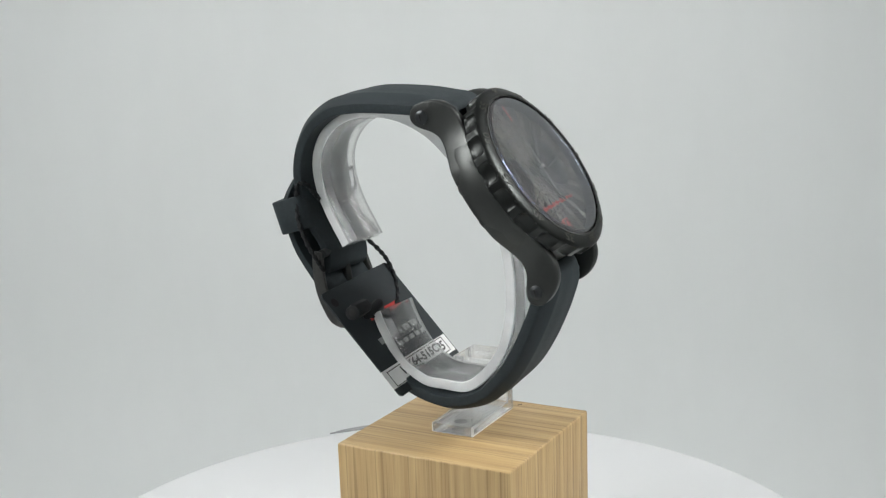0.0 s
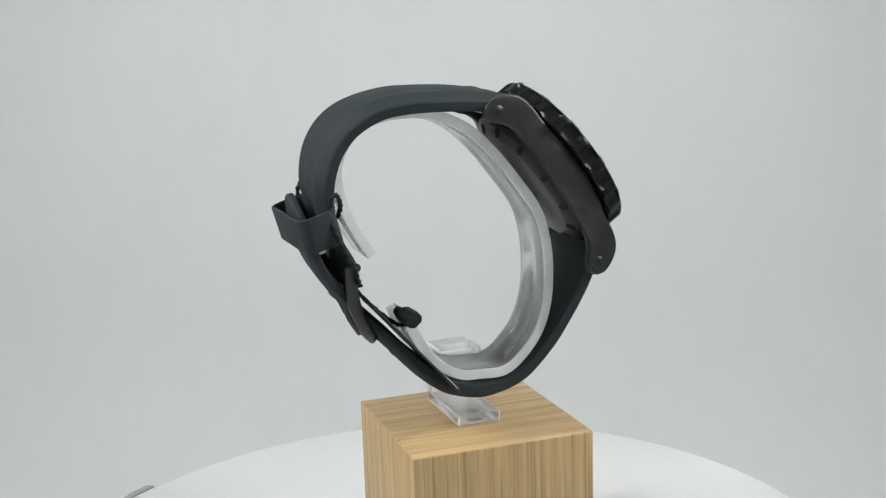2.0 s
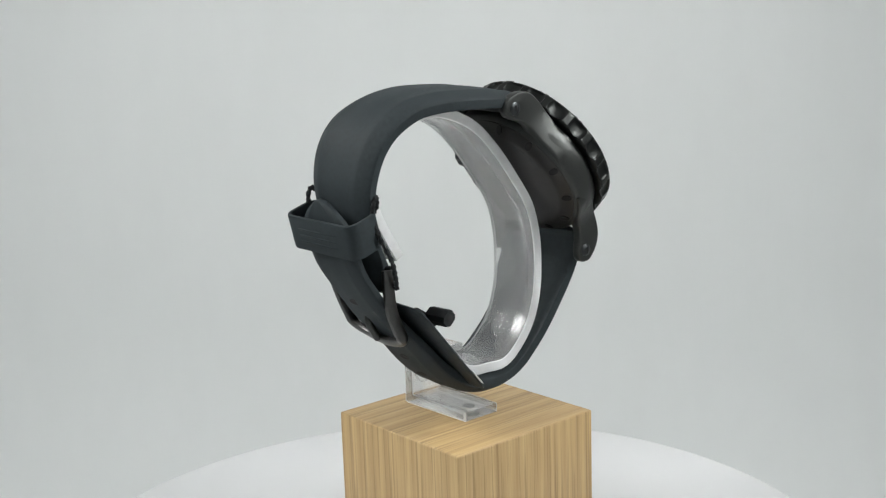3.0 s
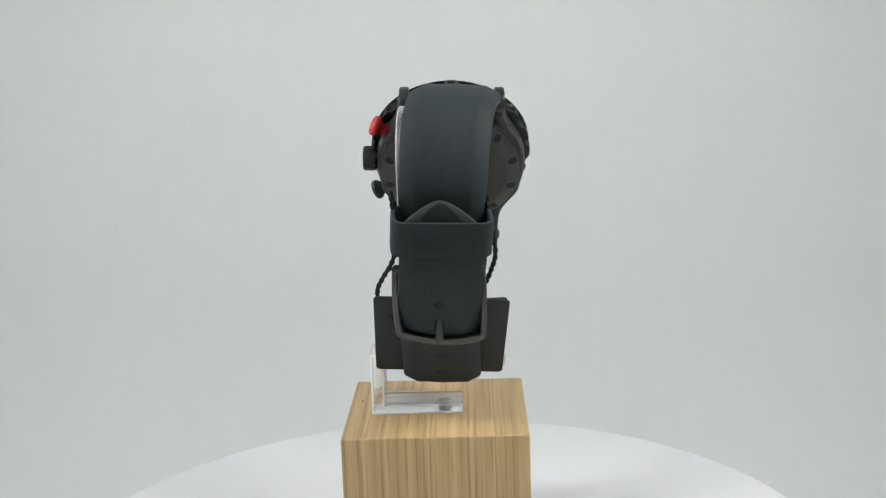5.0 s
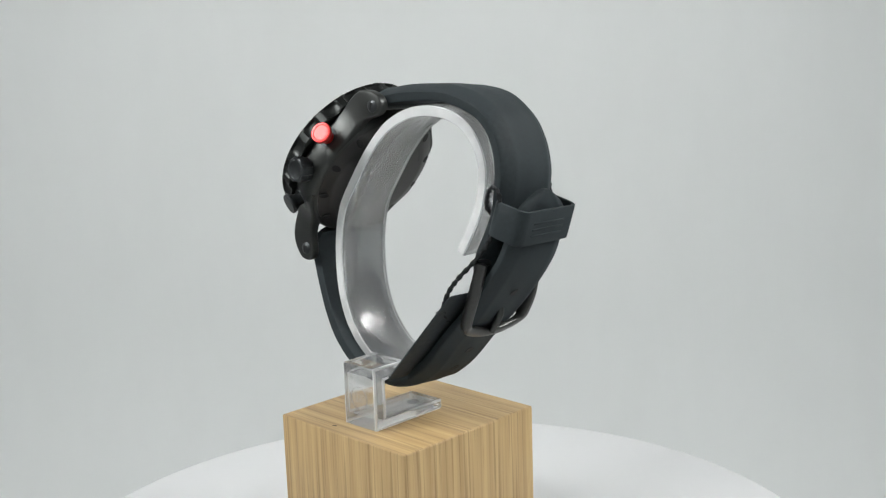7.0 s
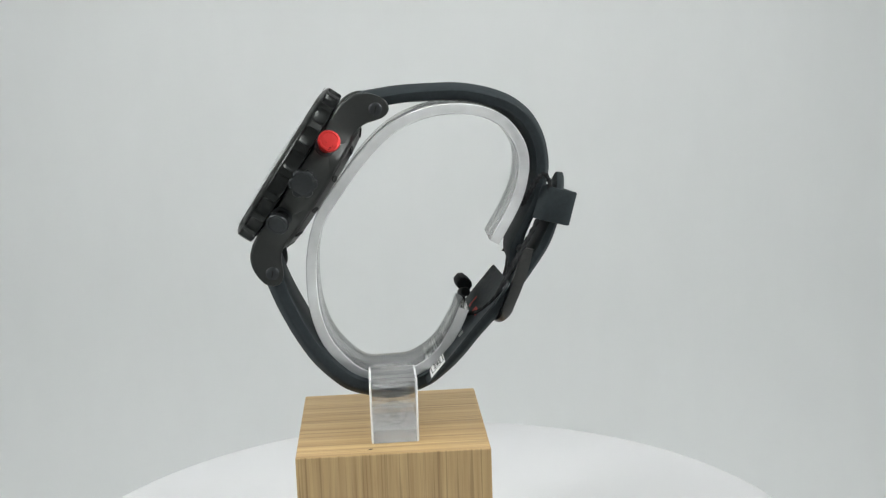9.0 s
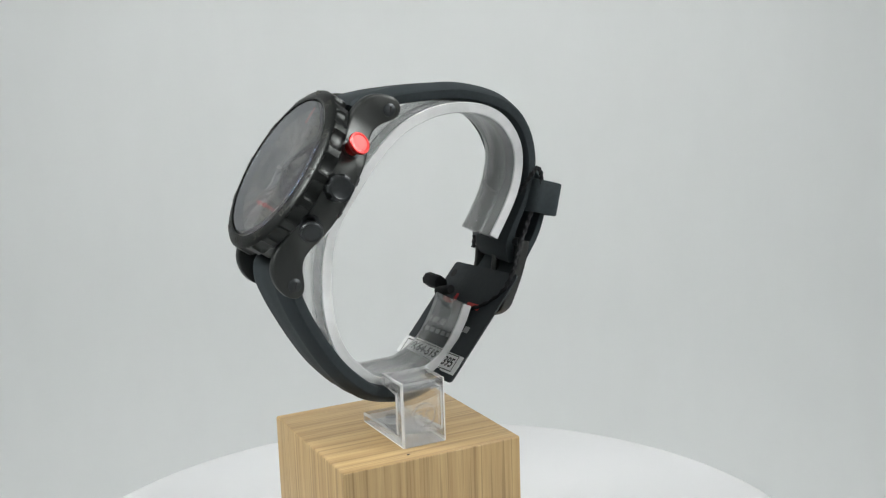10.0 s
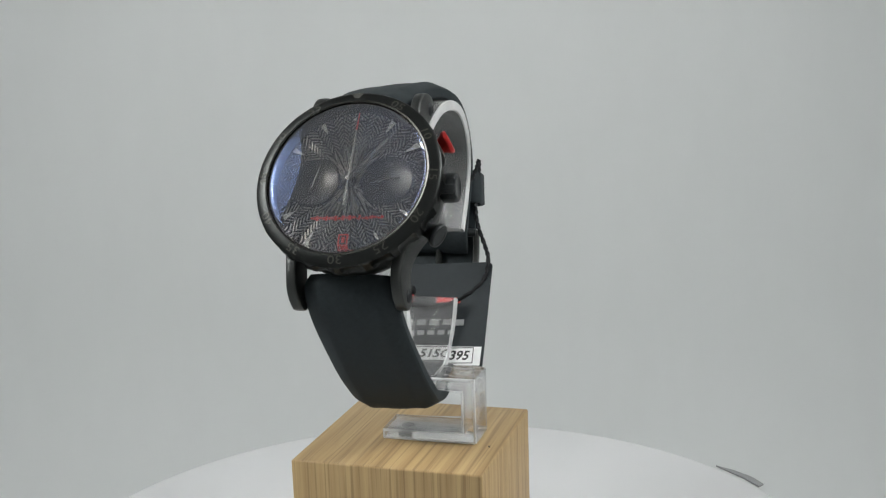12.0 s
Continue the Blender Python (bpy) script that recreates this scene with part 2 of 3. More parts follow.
def ribbon(rows, shape, side, n=80):
    """A strap: rows of (x, z, thickness, width, y centre, sideways lean); shape is its section; side +1 or -1 turns the outer face."""
    p = spline(rows, n)
    t = np.gradient(p[:, :2], axis=0)
    t /= np.linalg.norm(t, axis=1)[:, None]
    out = []
    for (x, z, th, w, yc, lean), (tx, tz) in zip(p, t):
        ox, oz = (tz * side, -tx * side)
        out.append([(x + ox * (h * th + lean * s * w), yc + s * w, z + oz * (h * th + lean * s * w)) for s, h in shape])
    return loft(out)


def tube(points, r, n=40, sides=8, twist=0.0):
    p = spline(points, n)
    t = np.gradient(p, axis=0)
    t /= np.linalg.norm(t, axis=1)[:, None]
    up = np.array([0.3, 0.9, 0.31])
    out = []
    for k, (c, d) in enumerate(zip(p, t)):
        a = np.cross(d, up)
        a /= np.linalg.norm(a)
        b = np.cross(d, a)
        ring = []
        for i in range(sides):
            an = 2 * math.pi * i / sides
            q = r * (1 + (0.28 * math.cos(2 * an + twist * k) if twist else 0))
            ring.append(c + q * (a * math.cos(an) + b * math.sin(an)))
        out.append(ring)
    return loft(out)


def writing(text, size, mat, parent, m, name="lettering", depth=0.04, shear=0.0, bold=0.0):
    cu = bpy.data.curves.new(name, "FONT")
    cu.body, cu.size, cu.align_x, cu.align_y, cu.extrude, cu.shear = text, size, "CENTER", "CENTER", depth, shear
    cu.resolution_u = 3
    cu.offset = bold
    tmp = new("text_source", cu)
    bpy.context.view_layer.update()
    me = bpy.data.meshes.new_from_object(tmp)
    bpy.data.objects.remove(tmp)
    me.transform(Matrix.Scale(MM, 4) @ m)
    me.materials.clear()
    me.materials.append(mat)
    ob = new(name, me)
    ob.parent = parent
    return ob


def thing(name, label, category, group=""):
    return tagged(new(name), label, category, group)


# ---- setting: white tent with a swept backdrop ----
def build_tent():
    out = []
    prof = [(-0.62, -0.25), (0.06, -0.25)]
    for k in range(13):
        a = radians(90 * k / 12)
        prof.append((0.12 + 0.24 * math.sin(a), -0.01 - 0.24 * math.cos(a)))
    prof += [(0.36, 0.60)]
    bm = bmesh.new()
    rows = []
    for y, z in prof:
        rows.append([bm.verts.new((x / MM, y / MM, z / MM)) for x in np.linspace(-0.56, 0.56, 9)])
    for a, b in zip(rows, rows[1:]):
        for i in range(8):
            bm.faces.new((a[i], a[i + 1], b[i + 1], b[i]))
    bmesh.ops.recalc_face_normals(bm, faces=bm.faces)
    bmesh.ops.solidify(bm, geom=list(bm.faces), thickness=-4)
    sweep = part("backdrop", bm, FABRIC)
    tagged(sweep, "white fabric sweep behind and under the turntable", "backdrop", kind="structure")
    # out-of-view walls and roof, added to shape the bounced light
    for name, sx, sy, sz, x, y, z in (("wall_left", 8, 990, 860, -565, -130, 180), ("wall_right", 8, 990, 860, 565, -130, 180),
                                      ("wall_front", 1130, 8, 860, 0, -625, 180)):
        w = part(name, box(sx, sy, sz, pose(x, y, z)), LINING)
        tagged(w, "added unseen tent side, greyed to bounce less light", "tent wall", kind="structure")
    c = part("ceiling", box(1130, 990, 8, pose(0, -130, 606)), LINING)
    tagged(c, "added unseen tent roof, greyed to bounce less light", "ceiling", kind="structure")
    for side in (-1, 1):
        lamp = thing("round_softbox", "round lit softbox high beside the turntable", "lamp", "softboxes either side")
        m = Vector((-side * 0.34, -0.13, -0.235)).to_track_quat("-Z", "Y").to_matrix().to_4x4()
        lamp.matrix_world = Matrix.Translation((side * 0.38, -0.08, 0.41)) @ m
        part("housing", lathe([(0, 34), (50, 34), (138, 8), (144, 3), (144, -1), (140.5, -1), (140.5, 3), (0, 3)], 72), DISC, lamp)
        part("diffuser", lathe([(0, 0.5), (140, 0.5), (140, -0.5), (0, -1.0)], 72), PANEL, lamp, "glowing white diffuser", smooth=0)


# ---- turntable ----
def build_turntable():
    t = thing("turntable", "round white plastic turntable, slowly turning", "turntable")
    r = 117
    part("platter", lathe([(0, 0), (r - 1.2, 0), (r - 0.3, -0.4), (r, -1.4), (r, -7), (r - 1, -8), (0, -8)], 160), DISC, t)
    part("base_drum", lathe([(0, -8.5), (96, -8.5), (100, -12), (104, -249.5), (0, -249.5)], 96), DISC, t)
    tab = thing("tape_tab", "small grey tape tab stuck at the turntable's rim", "tape")
    a = [(-44.5, 105.5), (-39, 109.6), (-32, 112.9), (-25.5, 114.0), (-24, 111.6), (-32, 109.9), (-39.5, 107.2)]
    part("strip", prism(a, 0.5, pose(0, 0, 0.2)), TAB, tab, smooth=0)
    return t, tab


# ---- wooden block ----
def build_block():
    b = thing("wooden_block", "pale striped oak display block with vertical grain", "wooden block")
    h = TOP / MM
    part("veneer_body", box(52, 52, h - 0.1, pose(0, 0, -h / 2), 0.55, 3), WOOD, b)
    part("knot_mark", prism([(math.cos(k * 0.9) * 0.75, math.sin(k * 0.9) * 0.28) for k in range(7)], 0.05, pose(6.1, 22.6, -0.02, 0, 0, 30)), DARK, b,
         "small dark knot")
    return b


# ---- clear stand ----
def edged(ob, test):
    """Gives a clear part's sawn edges frosted white in place of gathered light."""
    ob.data.materials.append(ACRYLIC_EDGE)
    for f in ob.data.polygons:
        if test(f):
            f.material_index = 1


def build_stand():
    s = thing("watch_stand", "clear acrylic c-ring watch stand on a small foot", "display stand")
    K = pose(11.3, 12.3, 0, 0, 0, -3.6)                       # middle of the foot
    part("adhesive_pad", box(12.4, 25.6, 0.12, K @ pose(0, 0, 0.07)), PAD, s, "milky adhesive pad", smooth=0)
    side = [(-13.1, 0.16), (13.3, 0.16), (13.3, 18.1), (0.9, 18.1), (0.9, 14.7), (10.0, 14.7), (10.0, 2.75), (-13.1, 2.75)]
    bracket = part("bracket", prism(side, 13.0, K @ Matrix(((0, 0, 1, -6.5), (1, 0, 0, 0), (0, 1, 0, 0), (0, 0, 0, 1))), 0.6, 3), ACRYLIC_FOOT, s, smooth=30)
    edged(bracket, lambda f: f.area < 9e-6)
    ring = [(-10.0, 33.4), (-7.6, 28.0), (-2.6, 20.6), (4.4, 16.0), (10.8, 15.4), (17.4, 15.5), (22.6, 18.9), (27.8, 25.4), (30.6, 33.4), (31.4, 42.0), (30.8, 51.0), (28.4, 59.5),
            (23.0, 67.6), (16.2, 76.2), (8.6, 83.3), (0, 87.3), (-8, 88.5), (-16, 87.6), (-22.0, 84.6), (-26.0, 79.5), (-27.5, 73.8), (-26.6, 67.0), (-24.0, 60.5), (-18.9, 51.7)]
    rows = [(x, z, 2.9, 17.5, 4.6, 0.0) for x, z in ring]
    e = 0.5
    shape = [(-e, -0.42), (-0.48, -e), (0.48, -e), (e, -0.42), (e, 0.42), (0.48, e), (-0.48, e), (-e, 0.42)]
    ring_part = part("ring", moved(ribbon(rows, shape, -1, 150), pose(10, 4.6, 0, 0, 0, -5) @ pose(-10, -4.6, 0)), ACRYLIC, s, smooth=50)
    edged(ring_part, lambda f: abs(f.normal.y) > 0.4)
    part("foot_recess", lathe([(0, 0.05), (1.9, 0.05), (1.9, 0.3), (1.7, 0.35), (0, 0.35)], 28, K @ pose(0, -7.7, 0.2)), TAB, s, "grey recess in the foot")
    part("moulded_mark", lathe([(3.4, 0), (3.4, 0.22), (3.05, 0.22), (3.05, 0)], 32, K @ pose(0, 13.3, 8.6, -90), closed=True), ACRYLIC, s)
    for k, (x, z, w, hh) in enumerate(((-1.2, 0.9, 1.2, 0.35), (1.1, 1.0, 1.3, 0.35), (0, -1.0, 2.6, 0.4), (-0.6, -0.2, 0.4, 1.2), (0.9, -0.3, 0.4, 1.0))):
        part("moulded_bar", box(w, 0.3, hh, K @ pose(x, 13.3, 8.6 + z)), ACRYLIC, s, smooth=0)
    return s


# ---- watch ----
HEAD = Matrix(((0.0501, -0.5685, 0.8211, 38.64), (0.9981, -0.0002, -0.0611, -0.58), (0.0349, 0.8227, 0.5675, 75.46), (0, 0, 0, 1)))


def lug(sx, sy):
    """A horn: a rounded bar that flares out of the case flank and narrows to the screw end."""
    rows = [(6.0, -5.6, -13.6, 20.9), (9.0, -5.6, -13.5, 20.3), (11.5, -5.55, -13.4, 18.9), (14.0, -5.5, -13.3, 17.3), (16.5, -5.5, -13.1, 16.1), (19.0, -5.5, -13.2, 15.3),
            (21.5, -5.65, -14.3, 14.95), (23.5, -6.1, -16.0, 14.8), (25.2, -6.8, -17.2, 14.8), (26.6, -7.8, -17.6, 14.8), (27.8, -9.2, -17.4, 14.8), (28.7, -10.8, -16.7, 14.8),
            (29.25, -12.4, -15.7, 14.8), (29.45, -13.6, -14.7, 14.8)]
    out = []
    for y, top, low, wide in spline(rows, 44):
        half, mid = max((top - low) / 2, 0.3), (top + low) / 2
        r = min(0.85, half * 0.8)
        ring = []
        for cx, cz, a0 in ((wide - r, half - r, 90), (12.1 + r * 0.6, half - r, 180), (12.1 + r * 0.6, -half + r, 270), (wide - r, -half + r, 360)):
            for k in range(5):
                a = radians(a0 - 90 + 22.5 * k)
                ring.append((sx * (cx + (r if math.cos(a) > 0 else r * 0.6) * math.cos(a)), sy * y, mid + cz + r * math.sin(a)))
        out.append(ring)
    bm = loft(out)
    bmesh.ops.recalc_face_normals(bm, faces=bm.faces)
    return moved(bm, HEAD)


def build_watch():
    w = thing("wristwatch", "black chronograph wristwatch with rubber strap and red pusher", "watch")
    # case
    case = part("case", lathe([(0, -14.0), (19.6, -14.0), (20.8, -13.7), (21.7, -12.6), (22.3, -10), (22.2, -7.2), (21.6, -5.6), (20.5, -5.2), (0, -5.2)], 128, HEAD),
                PVD, w, "gunmetal case band")
    back = part("case_back", lathe([(0, -15.5), (16.2, -15.5), (17.4, -15.3), (20.2, -14.0), (20.3, -13.7), (0, -13.7)], 96, HEAD), BACK, w, "screwed grey steel case back with notches")
    for k in range(12):
        a = 2 * math.pi * (k + 0.5) / 12
        m = HEAD @ pose(18.75 * math.cos(a), 18.75 * math.sin(a), -14.68, 0, 0, math.degrees(a)) @ pose(0, 0, 0, 0, -25, 0)
        # dark caps stand for the shade in the notches
        part("notch", lathe([(0, 0.1), (0.9, 0.1), (1.1, 0.05), (1.15, -0.25), (0.85, -0.2), (0, -0.12)], 20, m @ Matrix.Diagonal((1.25, 0.8, 1, 1))), DARK, back)
    for k in range(9):
        a = radians(118 + k * 5)
        part("engraved_bar", box(0.5, 0.9, 0.1, HEAD @ pose(15.2 * math.cos(a), 15.2 * math.sin(a), -15.48, 0, 0, math.degrees(a) + 15)), PVD, back, smooth=0)
    for sy in (1, -1):
        for sx in (1, -1):
            part("lug", lug(sx, sy), PVD, case, smooth=50)
            part("lug_screw", lathe([(0, 0.62), (0.8, 0.56), (1.4, 0.4), (1.8, 0.1), (1.85, -0.6), (0, -0.6)], 24,
                                    HEAD @ pose(sx * 14.8, sy * 26.0, -14.3, 0, 90 * sx, 0)), PVD_DARK, case)
            part("screw_slot", box(0.3, 1.9, 0.25, HEAD @ pose(sx * 15.36, sy * 26.0, -14.3, 20, 0, 0)), DARK, case, smooth=0)
        part("strap_bar", lathe([(0, -12), (1.3, -12), (1.3, 12), (0, 12)], 16, HEAD @ pose(0, sy * 26.0, -14.3, 0, 90, 0)), PVD_DARK, case)

    # bezel with twenty scoops
    def scoop(a, r, h):
        if r < 22.4 or h > -1.2:
            return r
        c = abs((a * 20 / (2 * math.pi)) % 1 - 0.5) * 2          # 0 in the middle of a scoop
        up = (h + 3.1) / 2.3
        q = 1 - (c / 0.74) ** 2 - up ** 4
        return r - 1.1 * q ** 0.55 if q > 0 else r
    bez = part("bezel", lathe([(20.6, -5.4), (22.6, -5.4), (23.7, -5.2), (24.0, -4.9), (24.0, -4.5), (24.0, -4.1), (24.0, -3.7), (24.0, -3.2), (24.0, -2.7), (24.0, -2.2), (24.0, -1.8), (23.95, -1.45), (23.85, -1.1), (23.6, -0.8), (23.0, -0.5), (21.6, 0.0), (21.0, 0.05), (20.6, -0.3),
                              (20.4, -1.2), (20.4, -4.5)], 480, HEAD, scoop, closed=True), BEZEL, w, "black bezel with scooped edge and minute numerals")
    part("bezel_lip", lathe([(20.4, -0.7), (20.55, 0.12), (20.95, 0.2), (21.15, -0.1), (21.0, -0.7)], 128, HEAD, closed=True), LIP, bez, "polished inner lip")
    for k in range(1, 12):
        a = radians(90 - 30 * k)
        m = HEAD @ pose(22.0 * math.cos(a), 22.0 * math.sin(a), -0.08, 0, 0, math.degrees(a) - 90) @ pose(0, 0, 0, -14, 0, 0) @ Matrix.Diagonal((1.2, 0.92, 1, 1))
        writing("%02d" % (5 * k), 3.2, MARK, bez, m, "numeral")
    part("marker_triangle", prism([(-1.6, 1.0), (1.6, 1.0), (0, -1.1)], 0.12, HEAD @ pose(0, 22.2, -0.2)), MARK, bez, smooth=0)
    crystal = part("crystal", lathe([(19.7 * k / 24, 0.95 - 0.78 * (k / 24) ** 2) for k in range(25)] + [(20.2, -0.15), (20.35, -0.5), (20.35, -1.6), (0, -1.6)], 96, HEAD), SAPPHIRE, w,
                   "slightly domed clear crystal")

    # dial
    Z = -4.4
    dial = part("dial", lathe([(0, Z), (20.3, Z), (20.3, Z - 1.2), (0, Z - 1.2)], 96, HEAD), DIAL, w, "dark engraved chronograph dial")
    part("inner_ring", lathe([(19.3, Z + 0.05), (20.35, Z + 2.4), (20.38, Z), (19.3, Z)], 96, HEAD, closed=True), PVD_DARK, dial)
    bm = bmesh.new()

    def clear_of(x, y):
        return (abs(x) - 9.4) ** 2 + y * y > 6.5 ** 2 and 1.2 < math.hypot(x, y) < 19.2

    def raised_line(points, wide=0.16, high=0.19):
        prev = None
        for (x0, y0), (x1, y1) in zip(points, points[1:]):
            d = math.hypot(x1 - x0, y1 - y0)
            nx, ny = -(y1 - y0) / d, (x1 - x0) / d
            row = None
            if clear_of(x0, y0):
                row = [bm.verts.new((x0 + nx * o, y0 + ny * o, Z + h)) for o, h in ((-wide, 0.02), (0, high), (wide, 0.02))]
                if prev:
                    for c in (0, 1):
                        bm.faces.new((prev[c], prev[c + 1], row[c + 1], row[c]))
            prev = row

    feathers = 24
    half = math.pi / feathers
    for k in range(feathers):
        mid = 2 * half * k
        # slender petals near the middle, then nested chevrons out to the rim
        for spread in (0.92, 0.42):
            for sg in (-1, 1):
                line = []
                for q in range(13):
                    u = q / 12
                    r = 1.6 + (8.4 + 2.6 * (1 - spread)) * u
                    line.append((r * math.cos(mid + sg * half * spread * (1 - u ** 4)), r * math.sin(mid + sg * half * spread * (1 - u ** 4))))
                raised_line(line, 0.13)
        for c in range(9):
            r0 = 10.9 + 1.12 * c
            line = []
            for q in range(-6, 7):
                a = mid + half * q / 6
                r = r0 + 1.1 - 2.2 * abs(q) / 6
                line.append((r * math.cos(a), r * math.sin(a)))
            raised_line(line)
    moved(bm, HEAD)
    eng = part("engraving", bm, RELIEF, dial, "fine raised feather pattern", smooth=0)
    tagged(eng, kind="stuff")
    for sx, tick in ((-9.4, "subdial"), (9.4, "subdial")):
        sub = part(tick, lathe([(0, 0.1), (5.9, 0.1), (6.0, 0.17), (6.3, 0.17), (6.35, 0), (0, 0)], 64, HEAD @ pose(sx, 0, Z)), SUBDIAL, dial, "smoked round subdial")
        for k in range(12):
            a = radians(30 * k)
            part("tick", box(0.8, 0.14, 0.06, HEAD @ pose(sx + 5.0 * math.cos(a), 5.0 * math.sin(a), Z + 0.13, 0, 0, 30 * k)), FAINT, sub, smooth=0)
    part("subdial_hand", prism([(-0.22, -1.6), (0.3, -1.4), (0.06, 4.3), (-0.06, 4.3)], 0.14, HEAD @ pose(-9.4, 0, Z + 0.6, 0, 0, -14)), STEEL, dial, "thin steel hand")
    part("subdial_hand", prism([(-0.4, -3.4), (0.4, -3.4), (0.12, 4.2), (-0.12, 4.2)], 0.14, HEAD @ pose(9.4, 0, Z + 0.6, 0, 0, 100)), HAND, dial, "smoked steel subdial hand")
    writing("24", 2.0, FAINT, dial, HEAD @ pose(9.4, 4.2, Z + 0.14), "subdial_numeral", 0.02)
    writing("12", 2.0, FAINT, dial, HEAD @ pose(9.4, -4.2, Z + 0.14), "subdial_numeral", 0.02)
    writing("30", 1.8, FAINT, dial, HEAD @ pose(-9.4, -4.2, Z + 0.14), "subdial_numeral", 0.02)
    # hour marks
    for k in (1, 2, 4, 5, 7, 8, 10, 11):
        a = radians(90 - 30 * k)
        m = HEAD @ pose(17.0 * math.cos(a), 17.0 * math.sin(a), Z + 0.25, 0, 0, math.degrees(a) - 90)
        part("hour_mark", prism([(-0.85, 1.7), (0.85, 1.7), (0.1, -1.8), (-0.1, -1.8)], 0.3, m, 0.08, 1), WHITE, dial, "white wedge hour mark", smooth=0)
    for k in (-1, 1):
        part("hour_dot", box(0.7, 0.7, 0.3, HEAD @ pose(k * 0.9, 17.2, Z + 0.35)), WHITE, dial, smooth=0)
    for k in range(60):
        a = radians(6 * k)
        if k % 5:
            part("minute_tick", box(0.9, 0.13, 0.06, HEAD @ pose(18.7 * math.cos(a), 18.7 * math.sin(a), Z + 0.04, 0, 0, 6 * k)), FAINT, dial, smooth=0)
    # printing: the maker's mark as bars, the red script line as bars
    for k in range(6):
        part("logo_bar", box(0.75, 1.3, 0.08, HEAD @ pose(-2.6 + k * 1.04, 9.2, Z + 0.16)), FAINT, dial, smooth=0)
    for k in range(5):
        part("logo_bar", box(0.6, 0.7, 0.08, HEAD @ pose(-1.7 + k * 0.85, 7.6, Z + 0.16)), FAINT, dial, smooth=0)
    random.seed(4)
    x = -9.0
    while x < 9.0:
        wd = random.uniform(0.5, 1.1)
        part("script_bar", box(wd, random.choice((0.5, 0.7, 1.2)), 0.08, HEAD @ pose(x + wd / 2, -9.6 + random.uniform(-0.15, 0.15), Z + 0.16, 0, 0, random.uniform(-14, 14))), RED, dial, smooth=0)
        x += wd + random.choice((0.12, 0.2, 0.2, 0.6))
    part("date_frame", box(2.6, 3.2, 0.2, HEAD @ pose(0, -15.4, Z + 0.1), 0.08, 1), RED, dial, "red date window")
    part("date_disc", box(1.7, 2.3, 0.2, HEAD @ pose(0, -15.4, Z + 0.16)), INK, dial, smooth=0)
    part("date_bar", box(0.8, 1.5, 0.06, HEAD @ pose(0.1, -15.4, Z + 0.3)), RED, dial, smooth=0)
    # hands
    part("hour_hand", prism([(-0.5, -2.5), (0.5, -2.5), (1.2, 8.3), (0, 11.0), (-1.2, 8.3)], 0.25, HEAD @ pose(0, 0, Z + 1.0, 0, 0, 199), 0.08, 1), HAND, dial, "broad smoked steel hour hand", smooth=0)
    part("hour_lume", prism([(-0.15, 2.5), (0.15, 2.5), (0.75, 8.0), (0, 9.8), (-0.75, 8.0)], 0.08, HEAD @ pose(0, 0, Z + 1.27, 0, 0, 199)), FAINT, dial, smooth=0)
    part("minute_hand", prism([(-0.5, -3.2), (0.5, -3.2), (1.0, 12.5), (0, 16.8), (-1.0, 12.5)], 0.25, HEAD @ pose(0, 0, Z + 1.45, 0, 0, -39), 0.08, 1), HAND, dial, "broad smoked steel minute hand", smooth=0)
    part("minute_lume", prism([(-0.15, 5), (0.15, 5), (0.5, 12.3), (0, 15.3), (-0.5, 12.3)], 0.08, HEAD @ pose(0, 0, Z + 1.72, 0, 0, -39)), FAINT, dial, smooth=0)
    part("seconds_hand", prism([(-0.3, -7.2), (0.3, -7.2), (0.13, 13.5), (-0.13, 13.5)], 0.16, HEAD @ pose(0, 0, Z + 1.9, 0, 0, -2)), STEEL, dial, "thin steel chronograph hand", smooth=0)
    part("seconds_tip", prism([(-0.16, 13.5), (0.16, 13.5), (0.1, 18.3), (-0.1, 18.3)], 0.16, HEAD @ pose(0, 0, Z + 1.9, 0, 0, -2)), RED, dial, smooth=0)
    part("hand_hub", lathe([(0, 0.5), (0.6, 0.45), (0.8, 0), (0.8, -1.6), (0, -1.6)], 20, HEAD @ pose(0, 0, Z + 2.1)), STEEL, dial)

    # crown and pushers
    def knob(name, angle, prof, mat, lab, sides=32, ripple=None, u=-8.2, r=20.9):
        a = radians(angle)
        m = HEAD @ pose(r * math.cos(a), r * math.sin(a), u) @ pose(0, 0, 0, 0, 90, 0) if angle == 0 else \
            HEAD @ pose(r * math.cos(a), r * math.sin(a), u, 0, 0, angle) @ pose(0, 0, 0, 0, 90, 0)
        return part(name, lathe(prof, sides, m, ripple), mat, w, lab, smooth=35)
    knob("crown", 0, [(1.9, -1), (1.9, 1.2), (3.1, 1.3), (3.6, 1.7), (3.7, 2.1), (3.7, 4.7), (3.55, 5.1), (3.2, 5.35), (2.6, 5.4), (2.45, 5.3), (0, 5.3)], PVD_DARK, "black fluted screw crown", 96,
         lambda a, r, h: r * (1 - 0.15 * max(0, math.cos(6 * a)) ** 0.8) if r > 3.3 else r)
    knob("pusher_collar", 29.6, [(2.95, -2), (2.95, 0.7), (2.8, 1.0), (2.4, 1.1), (0, 1.1)], PVD_DARK, "", r=21.2)
    knob("pusher", 29.6, [(2.1, 0.5), (1.85, 1.4), (1.9, 2.4), (2.3, 3.3), (2.85, 3.9), (3.0, 4.2), (3.0, 4.9), (2.85, 5.15), (2.4, 5.2), (2.2, 5.05), (0, 5.05)], RED_METAL, "red anodised pusher", r=21.2)
